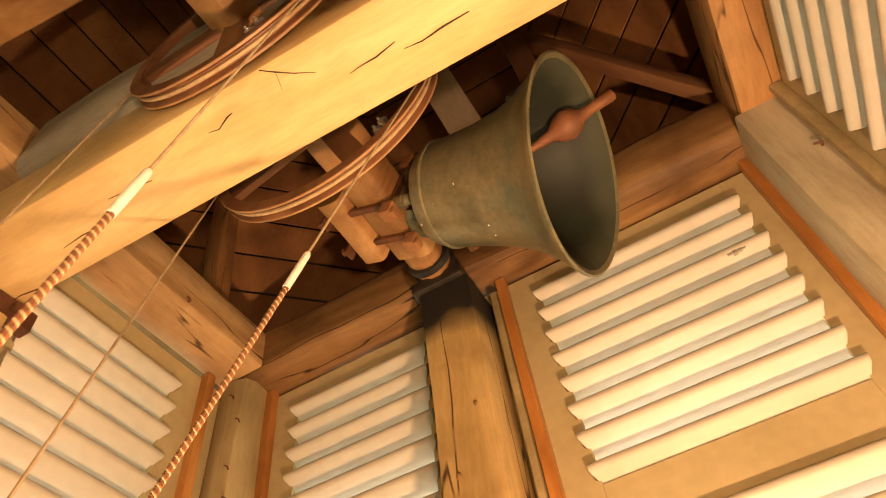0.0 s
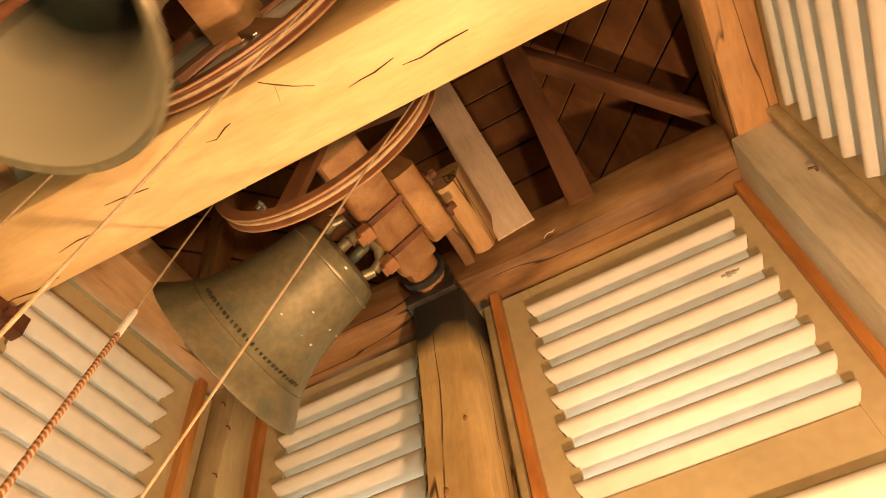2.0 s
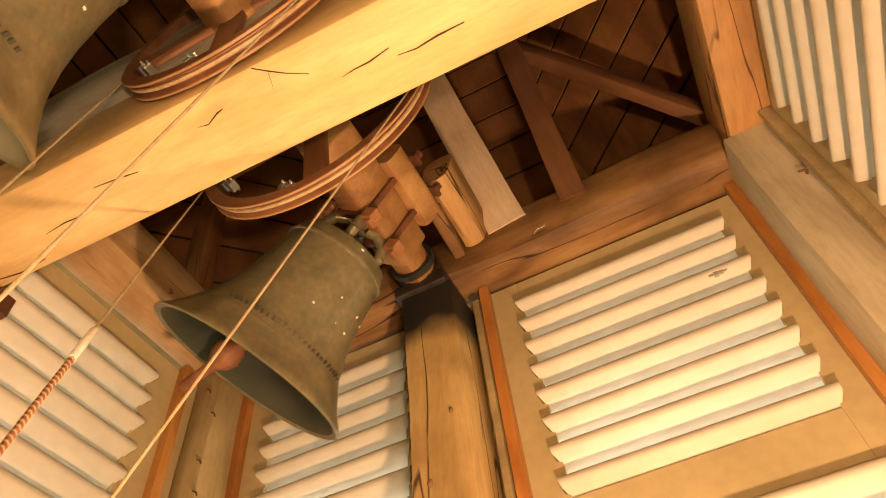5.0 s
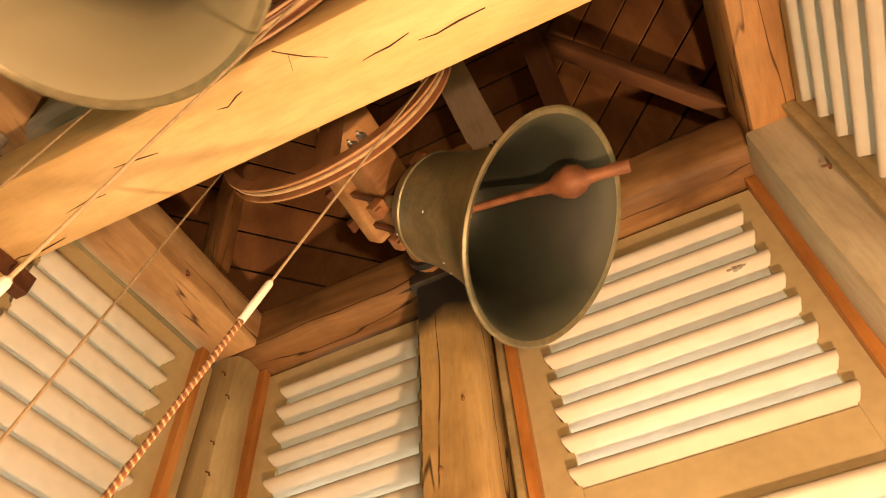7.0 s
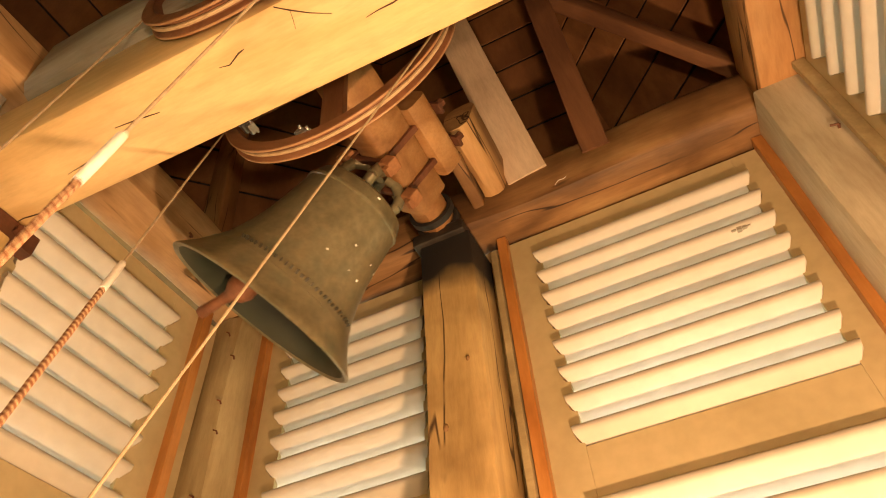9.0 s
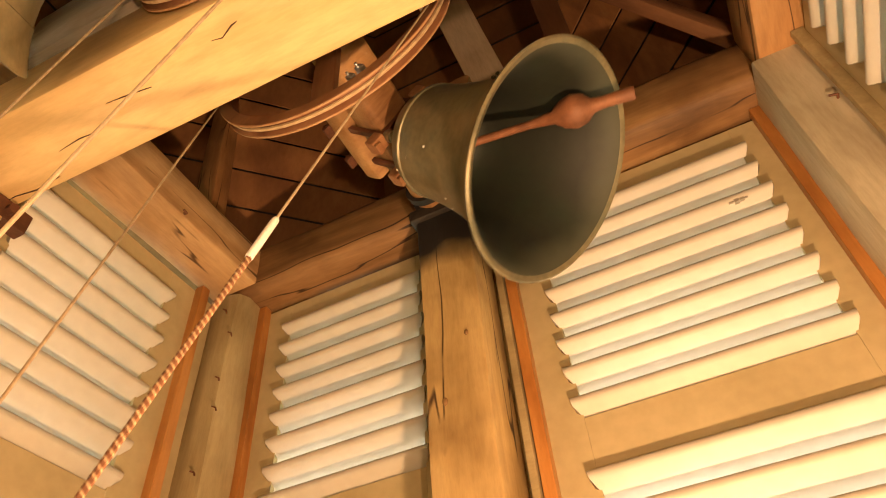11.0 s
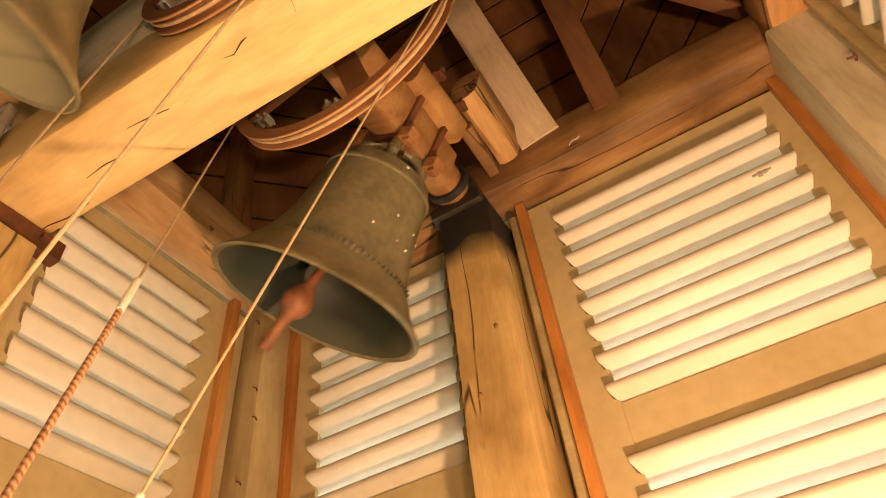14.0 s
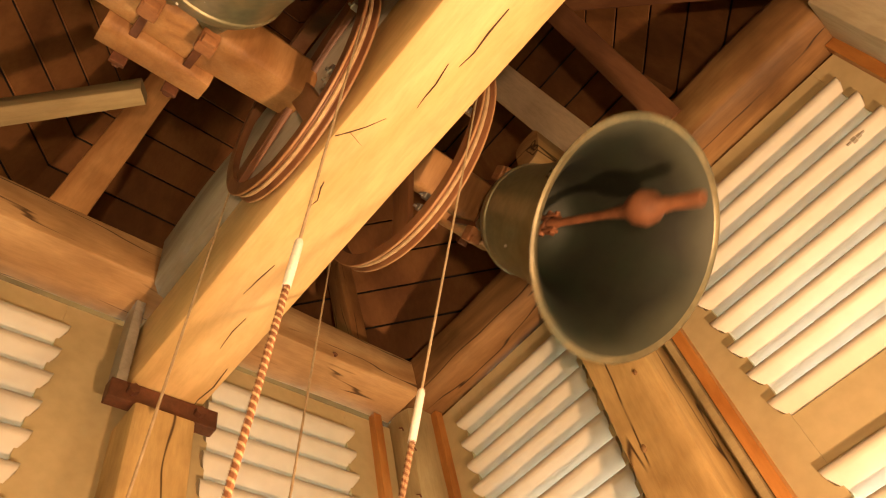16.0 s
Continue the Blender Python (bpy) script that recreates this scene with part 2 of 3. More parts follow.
def timber(length, w, h, cuts=14, bevel=0.012, wob=0.006, seed=0.0, round_=0.0):
    """A hewn timber along +X from the origin, centred in Y and Z, with wavering faces and worn arrises."""
    bm = bmesh.new()
    ring = []
    k = max(bevel, round_)
    prof = []
    for sy, sz, flip in ((1, 1, 0), (-1, 1, 1), (-1, -1, 0), (1, -1, 1)):
        arc = [(math.cos(a), math.sin(a)) for a in (radians(6), radians(45), radians(84))]
        if flip:
            arc = arc[::-1]
        for c, s in arc:
            prof.append((sy * (w / 2 - k + k * c), sz * (h / 2 - k + k * s)))
    for i in range(cuts + 1):
        x = length * i / cuts
        row = []
        for y, z in prof:
            d = noise.noise_vector(Vector((x * 1.7 + seed, y * 6 + seed, z * 6)))
            row.append(bm.verts.new((x, y + d.y * wob * 1.6, z + d.z * wob * 1.6)))
        ring.append(row)
    n = len(prof)
    for a, b in zip(ring, ring[1:]):
        for i in range(n):
            bm.faces.new((a[i], b[i], b[(i + 1) % n], a[(i + 1) % n]))
    bm.faces.new(ring[0])
    bm.faces.new(ring[-1][::-1])
    bmesh.ops.recalc_face_normals(bm, faces=bm.faces)
    return bm


def between(a, b, roll=0.0):
    """The pose that lays +X from a towards b, with Z as near upright as it can be."""
    a, b = Vector(a), Vector(b)
    x = (b - a).normalized()
    up = Vector((0, 0, 1)) if abs(x.z) < 0.95 else Vector((0, 1, 0))
    y = up.cross(x).normalized()
    z = x.cross(y)
    m = Matrix((x, y, z)).transposed().to_4x4()
    return Matrix.Translation(a) @ m @ Matrix.Rotation(radians(roll), 4, "X")


def timber_thing(name, a, b, w, h, mat, label, category="beam", kind="", parent=None, group="", **kw):
    bm = timber((Vector(b) - Vector(a)).length, w, h, **kw)
    ob = put(name, bm, mat, parent, between(a, b), smooth=True)
    return tagged(ob, label, category, group, kind)


def lathe(bm, prof, seg=64, axis="Z"):
    """A closed or open profile of (radius, height) turned about an axis."""
    rows = []
    for i in range(seg):
        a = 2 * math.pi * i / seg
        c, s = math.cos(a), math.sin(a)
        if axis == "Z":
            rows.append([bm.verts.new((r * c, r * s, z)) for r, z in prof])
        else:
            rows.append([bm.verts.new((r * c, z, r * s)) for r, z in prof])
    for i in range(seg):
        p, q = rows[i], rows[(i + 1) % seg]
        for k in range(len(prof) - 1):
            if prof[k][0] == 0 and prof[k + 1][0] == 0:
                continue
            bm.faces.new((p[k], q[k], q[k + 1], p[k + 1]))
    bmesh.ops.remove_doubles(bm, verts=bm.verts, dist=1e-5)
    bmesh.ops.recalc_face_normals(bm, faces=bm.faces)
    return bm


def rod(bm, a, b, r, seg=12, r2=None):
    a, b = Vector(a), Vector(b)
    got = bmesh.ops.create_cone(bm, cap_ends=True, segments=seg, radius1=r, radius2=r if r2 is None else r2, depth=(b - a).length)["verts"]
    q = (b - a).to_track_quat("Z", "Y").to_matrix().to_4x4()
    bmesh.ops.transform(bm, matrix=Matrix.Translation((a + b) / 2) @ q, verts=got)
    return bm


# ---- the tower ----
XW, XE, YN, YS = -2.13, 0.70, 1.95, -0.75
ZP, ZPT = 4.07, 4.36
MID = (-0.78, 0.60)

ground = bmesh.new()
box(ground, (-3000, -3000, -12.2), (3000, 3000, -12))
tagged(put("ground", ground, GRASS), "flat green meadow far below the tower", "ground", kind="structure")
floor = empty("floor", "worn boarded floor of the bell chamber", "floor", kind="structure")
for i in range(16):
    bm = box(bmesh.new(), (-0.088, -1.6, -0.04), (0.088, 1.6, 0.0), 0.004)
    part("floor_board", bm, FLOORW, floor, m=pose(-2.14 + 0.18 * i, 0.6, 0.0))
deck = box(bmesh.new(), (-2.6, -1.3, -0.12), (1.2, 2.5, -0.045))
tagged(put("subfloor", deck, FLOORW), "rough boards under the floor", "floor", kind="structure")

PITCH = 0.1276


def slat_mesh(length):
    """A louvre board: rounded inner edge, sloping down outwards, its lower corners cut back at both ends."""
    ear = 0.022
    prof = [(0.000, 0.002), (0.002, 0.012), (0.007, 0.019), (0.014, 0.022), (0.022, 0.020), (0.030, 0.013), (0.036, 0.006), (0.118, -0.088), (0.104, -0.102), (0.034, -0.040), (0.010, -0.016), (0.002, -0.008)]
    h = length / 2
    cut = [h - 0.003, h, h, h, h, h, h - ear, h - ear, h - ear, h - ear, h - 0.004, h - 0.004]
    bm = bmesh.new()
    ends = []
    for s in (-1, 1):
        ends.append([bm.verts.new((s * c, y, z)) for c, (y, z) in zip(cut, prof)])
    n = len(prof)
    for i in range(n):
        j = (i + 1) % n
        bm.faces.new((ends[0][i], ends[0][j], ends[1][j], ends[1][i]))
    for e in ends:
        bm.faces.new(e)
    bmesh.ops.recalc_face_normals(bm, faces=bm.faces)
    me = bpy.data.meshes.new("slat")
    bm.to_mesh(me)
    bm.free()
    for f in me.polygons:
        f.use_smooth = True
    me.set_sharp_from_angle(angle=radians(62))
    me.materials.append(SLAT)
    return me


def shutter(label, lo, hi, x0, x1, m):
    """A louvred panel in the plane y = 0 of its pose: two rows of slats between painted boards."""
    ob = empty("louvre_shutter", label, "louvre shutter", "louvre shutters")
    top, bottom, rails = TOP, BOT, ROWS_Z
    ob.matrix_basis = m
    face, back = 0.035, 0.060
    a, b = lo + 0.03, hi - 0.03
    me = slat_mesh(hi - lo)
    part("stile", box(bmesh.new(), (x0, face, bottom), (a, back, top), 0.002), PANEL, ob)
    part("stile", box(bmesh.new(), (b, face, bottom), (x1, back, top), 0.002), PANEL, ob)
    # Filler added behind the gap: blocks sky light, its dark colour gives the shade.
    part("head_board", box(bmesh.new(), (x0, back + 0.002, top - 0.06), (x1, back + 0.03, ZP - 0.001)), DARK_X, ob, "dark filler standing in for shade in the top gap")
    z = top
    for r in rails:
        part("rail", box(bmesh.new(), (a, face + 0.0005, r + 0.008), (b, back, z), 0.002), PANEL, ob)
        for i in range(8):
            s = new("slat", me)
            s.parent = ob
            s.matrix_basis = pose((lo + hi) / 2 + random.uniform(-0.002, 0.002), random.uniform(-0.002, 0.002), r - PITCH * i + random.uniform(-0.002, 0.002), random.uniform(-1, 1), random.uniform(-0.15, 0.15), 0)
        z = r - PITCH * 7 - 0.055
    part("rail", box(bmesh.new(), (a, face + 0.0005, bottom), (b, back, z), 0.002), PANEL, ob)
    return ob


NORTH = Matrix.Translation((0, YN, 0))
WEST = Matrix.Translation((XW, 0, 0)) @ Matrix.Rotation(radians(90), 4, "Z")
EAST = Matrix.Translation((XE, 0, 0)) @ Matrix.Rotation(radians(-90), 4, "Z")
SOUTH = Matrix.Translation((0, YS, 0)) @ Matrix.Rotation(radians(180), 4, "Z")
ROWS_Z = (3.90, 2.735)
TOP, BOT = ZP - 0.022, 1.62
LAB = "cream-painted wooden louvre shutter in a tan board frame"
shutter(LAB + ", narrow", -1.85, -1.08, -2.12, -0.93, NORTH)
shutter(LAB + ", wide", -0.53, 0.415, -0.80, 0.72, NORTH)
shutter(LAB + ", shadowed", 0.765, 1.53, 0.60, 2.02, WEST)
shutter(LAB + ", narrow", -0.58, 0.175, -0.82, 0.47, WEST)
shutter(LAB + ", daylit", -1.55, -0.76, -1.92, -0.58, EAST)
shutter(LAB, -0.25, 0.58, -0.48, 0.82, EAST)
shutter(LAB, -0.42, 0.53, -0.72, 0.80, SOUTH)
shutter(LAB, 1.08, 1.85, 0.93, 2.10, SOUTH)


bm = bmesh.new()
for d, e in ((-0.028, 0.004), (-0.008, 0.010), (0.012, 0.007), (0.026, 0.003)):
    box(bm, (0.272 + d, YN + 0.008 - e * 0.4, 3.628 - e), (0.290 + d, YN + 0.022, 3.628 + e * 0.7), 0.001)
tagged(put("cobweb_tuft", bm, GREY_X), "small dusty grey tuft caught on a slat", "cobweb")


def wall(name, m, x0, x1):
    ob = empty(name, "plain boarded wall below the louvre shutters", "wall", kind="structure")
    ob.matrix_basis = m
    n = int((x1 - x0) / 0.16)
    for i in range(n):
        a = x0 + (x1 - x0) * i / n
        b = x0 + (x1 - x0) * (i + 1) / n - 0.004
        part("board", box(bmesh.new(), (a, 0.03, 0.0), (b, 0.06, BOT - 0.003), 0.003), PANEL, ob)
    part("backing", box(bmesh.new(), (x0, 0.064, -0.03), (x1, 0.09, BOT - 0.003)), PANEL, ob)


wall("wall_north", NORTH, XW - 0.1, XE + 0.1)
wall("wall_south", SOUTH, -XE - 0.1, -XW + 0.1)
wall("wall_west", WEST, YS + 0.0, YN)
wall("wall_east", EAST, -YN, -YS)

# posts
timber_thing("corner_post", (-2.10, 1.90, 0), (-2.10, 1.90, ZP), 0.22, 0.26, GREY_P, "pale rounded corner post with green-grey weathering", "post", "structure", seed=3, round_=0.09, wob=0.01)
timber_thing("corner_post", (0.68, 1.86, 0), (0.68, 1.86, ZP), 0.30, 0.28, NE_POST, "pale weathered square corner post", "post", "structure", seed=9)
timber_thing("corner_post", (-2.16, -0.78, 0), (-2.16, -0.78, ZP), 0.26, 0.26, GREY_P, "grey weathered square corner post", "post", "structure", seed=19)
timber_thing("corner_post", (0.68, -0.78, 0), (0.68, -0.78, ZP), 0.26, 0.26, GREY_P, "grey weathered square corner post", "post", "structure", seed=29)
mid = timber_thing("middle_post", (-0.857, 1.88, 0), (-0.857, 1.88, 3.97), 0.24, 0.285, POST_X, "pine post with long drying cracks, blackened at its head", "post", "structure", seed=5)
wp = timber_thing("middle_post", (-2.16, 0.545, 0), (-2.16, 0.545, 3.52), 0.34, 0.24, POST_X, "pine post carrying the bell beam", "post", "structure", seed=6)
timber_thing("middle_post", (0.76, 0.545, 0), (0.76, 0.545, 3.52), 0.34, 0.24, OLD_X, "pine post carrying the bell beam", "post", "structure", seed=7)
timber_thing("middle_post", (-0.85, -0.78, 0), (-0.85, -0.78, 3.97), 0.24, 0.30, OLD_X, "pine post carrying the second bell", "post", "structure", seed=8)

for x, z, r in ((-0.80, 3.28, 0.008), (-0.905, 3.02, 0.011)):
    bm = bmesh.new()
    bmesh.ops.create_uvsphere(bm, u_segments=10, v_segments=6, radius=1, matrix=pose(x, 1.737, z) @ Matrix.Diagonal((r, 0.007, r * 1.5, 1)))
    knot = part("knot", bm, KNOT, mid, "dark brown knot", smooth=True)
    knot.matrix_basis = mid.matrix_basis.inverted()

# plates
timber_thing("wall_plate", (-2.3, 1.93, 4.215), (0.85, 1.93, 4.215), 0.27, 0.29, PLATE_X, "worn brown wall plate with rounded edge", "beam", "structure", seed=1, round_=0.04, wob=0.012, cuts=24)
timber_thing("wall_plate", (-2.045, -0.76, 4.20), (-2.045, 1.79, 4.20), 0.27, 0.23, W_PLATE, "orange-brown pine wall plate", "beam", "structure", seed=2, cuts=24)
timber_thing("wall_plate", (0.69, -0.9, 4.22), (0.69, 1.80, 4.22), 0.25, 0.30, OLD_X, "brown pine wall plate with a deep crack", "beam", "structure", seed=3, cuts=24)
timber_thing("wall_plate", (-2.3, -0.9, 4.215), (0.85, -0.9, 4.215), 0.27, 0.29, PLATE_X, "brown pine wall plate", "beam", "structure", seed=4, cuts=24)

# battens
def batten(name, m, x, w=0.045, mat=None, label="reddish-brown varnished batten"):
    ob = put(name, box(bmesh.new(), (x - w / 2, -0.012, BOT), (x + w / 2, 0.036, ZP - 0.002), 0.004), mat or TRIM, None, m)
    tagged(ob, label, "batten", kind="structure")


batten("trim_1", NORTH, -0.655)
tagged(put("trim_7", box(bmesh.new(), (-0.71, YN - 0.03, BOT), (-0.682, YN + 0.034, 3.98), 0.003), GREY_P), "pale grey strip beside the post", "batten", kind="structure")
batten("trim_2", NORTH, 0.515, 0.05)
batten("trim_3", NORTH, -1.975)
batten("trim_4", WEST, 1.68, 0.05)
batten("trim_5", EAST, -1.665, 0.028, GREY_P, "dull olive-grey batten")

# the middle beam
bell_beam = timber_thing("bell_beam", (-2.28, 0.548, 3.81), (0.9, 0.618, 3.81), 0.29, 0.34, BEAM_X, "thick honey-coloured pine beam with drying cracks", "beam", "structure", seed=12, cuts=40, round_=0.02, wob=0.0015)

timber_thing("cap_beam", (-1.905, 0.535, 4.205), (0.62, 0.58, 4.205), 0.33, 0.44, GREY_X, "grey weathered log lying on the bell beam", "beam", "structure", seed=14, cuts=30, round_=0.09, wob=0.01)
tagged(put("trim_6", box(bmesh.new(), (-2.115, 0.355, 3.63), (-2.02, 0.395, 4.068), 0.004), GREY_X), "thin grey board beside the beam end", "batten", kind="structure")


def crack(pts, w):
    """A drying crack: a thin dark tapering line just proud of the beam's underside."""
    bm = bmesh.new()
    n = len(pts)
    rows = []
    for i, (x, y) in enumerate(pts):
        k = w * (1 - abs(2 * i / (n - 1) - 0.8) * 0.8)
        rows.append([bm.verts.new((x, y + d * k, z)) for d, z in ((-1, 3.6370), (0, 3.6355), (1, 3.6370), (0, 3.66))])
    for a, b in zip(rows, rows[1:]):
        for i in range(4):
            bm.faces.new((a[i], b[i], b[(i + 1) % 4], a[(i + 1) % 4]))
    bmesh.ops.recalc_face_normals(bm, faces=bm.faces)
    part("crack", bm, CRACK, bell_beam, m=bell_beam.matrix_basis.inverted())


crack([(-0.78, 0.445), (-0.744, 0.473), (-0.70, 0.505), (-0.644, 0.536)], 0.003)
crack([(-0.744, 0.473), (-0.752, 0.50), (-0.762, 0.529)], 0.002)
crack([(-0.93, 0.508), (-0.955, 0.512), (-1.0, 0.53), (-1.034, 0.522)], 0.003)
crack([(-0.40, 0.580), (-0.47, 0.590), (-0.52, 0.589), (-0.562, 0.592)], 0.0025)
crack([(-0.173, 0.616), (-0.26, 0.615), (-0.33, 0.620), (-0.387, 0.612)], 0.003)
crack([(-1.294, 0.557), (-1.37, 0.545), (-1.456, 0.535)], 0.0025)
crack([(-1.80, 0.672), (-1.915, 0.677), (-2.0, 0.662), (-2.07, 0.664)], 0.003)
crack([(-1.55, 0.600), (-1.63, 0.592), (-1.72, 0.597)], 0.002)

def small_iron(name, label, at, way, length, r, mat):
    """A nail or hook standing out of a timber along way, with a bent tip."""
    at, way = Vector(at), Vector(way).normalized()
    side = way.cross(Vector((0.3, 0.2, 1))).normalized()
    bm = rod(bmesh.new(), at - way * 0.01, at + way * length, r, 6)
    rod(bm, at + way * length, at + way * length + side * length * 1.4, r * 0.9, 6)
    tagged(put(name, bm, mat, smooth=True), label, "nail", "old nails")


for z, dx in ((3.95, -0.03), (3.78, 0.035), (3.55, 0.0), (3.38, 0.03), (3.1, -0.02)):
    small_iron("nail", "short bent rusty nail in the corner post", (-2.02 + dx, 1.785 - abs(dx) * 0.4, z), (0.5, -0.8, 0), 0.012, 0.004, RUST)
small_iron("nail", "rusty bent hook in the pale corner post", (0.686, 1.722, 3.694), (0, -1, 0), 0.02, 0.005, RUST)
small_iron("nail", "rusty bent nail under the pine wall plate", (-1.91, 1.27, 4.10), (1, 0, -0.4), 0.016, 0.006, RUST)
thread = bmesh.new()
for i in range(6):
    p, q = [Vector((-0.325 + 0.009 * j, 1.783, 4.082 + 0.006 * j + 0.010 * math.sin(j * 0.9))) for j in (i, i + 1)]
    rod(thread, p, q, 0.0017, 6)
tagged(put("thread", thread, TAPE, smooth=True), "short white thread stuck to the wall plate", "thread")

# ---- spire ----
apex = Vector((MID[0], MID[1], 9.5))
bm = bmesh.new()
R8 = 2.35 / math.cos(radians(22.5))
for f in range(8):
    a0, a1 = radians(45 * f - 22.5), radians(45 * f + 22.5)
    for k in range(15):
        z0, z1 = 4.34 + 0.24 * k, 4.34 + 0.24 * (k + 1) - 0.014
        q = []
        for z, lift in ((z0, 0), (z1, 0.006)):
            r = R8 * (9.5 - z) / (9.5 - 4.34) + lift
            q.append([Vector((MID[0] + r * math.cos(a), MID[1] + r * math.sin(a), z)) for a in (a0, a1)])
        out = Vector((math.cos((a0 + a1) / 2), math.sin((a0 + a1) / 2), 0)) * 0.008
        vs = [bm.verts.new(v) for v in (q[0][0], q[0][1], q[1][1], q[1][0])]
        ws = [bm.verts.new(v + out) for v in (q[0][0], q[0][1], q[1][1], q[1][0])]
        bm.faces.new(vs)
        bm.faces.new(ws[::-1])
        for i in range(4):
            bm.faces.new((vs[i], ws[i], ws[(i + 1) % 4], vs[(i + 1) % 4]))
bmesh.ops.recalc_face_normals(bm, faces=bm.faces)
tagged(put("ceiling", bm, ROOFB), "brown horizontal boarding inside an eight-sided spire", "ceiling", kind="structure")
bm = bmesh.new()
bmesh.ops.create_cone(bm, cap_ends=False, segments=8, radius1=R8 + 0.06, radius2=0.05, depth=5.2, matrix=Matrix.Translation((MID[0], MID[1], 6.94)) @ Matrix.Rotation(radians(22.5), 4, "Z"))
tagged(put("roof", bm, IRON), "dark outer skin of the spire", "roof", kind="structure")
# Unseen boards added to keep sky light from leaking in over the plates.
bm = bmesh.new()
for x0, x1, y0, y1 in ((-3.2, 1.7, 1.97, 3.0), (-3.2, 1.7, -1.8, -0.95), (-3.2, -2.25, -0.95, 1.97), (0.75, 1.7, -0.95, 1.97)):
    box(bm, (x0, y0, 4.33), (x1, y1, 4.355))
tagged(put("eaves", bm, ROOFB), "unseen boards added to close the eaves against sky light", "ceiling", kind="structure")


def rafter(a, t, w, h, mat, label, seed):
    a = Vector(a)
    b = a + (Vector((MID[0], MID[1], 9.0)) - a) * t
    timber_thing("rafter", a, b, w, h, mat, label, "rafter", group="rafters", seed=seed, bevel=0.008)


PALE_X = wood("pale_timber", (0.46, 0.34, 0.23), (0.62, 0.48, 0.345), (0.73, 0.59, 0.44), "X", 0.7, 1.0, 0.1, 0.4)
timber_thing("rafter", (-0.436, 1.832, 4.25), (-0.74, 1.27, 6.4), 0.19, 0.10, PALE_X, "pale grey-brown rafter standing on the wall plate", "rafter", group="rafters", seed=31, bevel=0.006)
timber_thing("rafter", (-0.11, 1.845, 4.25), (-0.11, 1.22, 6.1), 0.12, 0.12, RED_X, "dark red-brown rafter notched over the wall plate", "rafter", group="rafters", seed=32, bevel=0.006)
timber_thing("stud", (-2.06, 1.53, 4.31), (-2.16, 1.53, 5.55), 0.13, 0.10, OLD_X, "brown stud standing on the wall plate", "stud", seed=33, bevel=0.006)
rafter((-1.98, -0.03, 4.30), 0.75, 0.13, 0.14, OLD_X, "brown rafter standing on the wall plate", 34)
for (x0, y0), (x1, y1), z1, sd in (((0.66, 1.93), (-0.17, 1.53), 5.57, 41), ((-2.15, -0.78), (-1.42, 0.00), 4.58, 43), ((0.66, -0.78), (-0.15, 0.05), 4.58, 44)):
    timber_thing("dragon_beam", (x0, y0, 4.47), (x1, y1, z1), 0.08, 0.11, GREY_P if sd == 43 else RED_X, "diagonal timber reaching in from the corner", "beam", group="dragon beams", seed=sd)
timber_thing("stub_beam", (-0.61, 1.42, 4.34), (-0.61, 1.80, 4.29), 0.13, 0.21, PLATE_X, "short rounded timber stub beside the headstock", "timber", seed=51, wob=0.02, round_=0.05)
timber_thing("stub_beam", (-0.69, 1.52, 4.25), (-0.69, 1.80, 4.23), 0.06, 0.15, PLATE_X, "short split timber stub under the rafter", "timber", seed=52, wob=0.012)

# ---- bells ----
HINGE = -0.42
CLAP = mottled("clapper_rust", (0.16, 0.060, 0.026), (0.28, 0.112, 0.05), 0.6, 0.15, 10, 0.3)


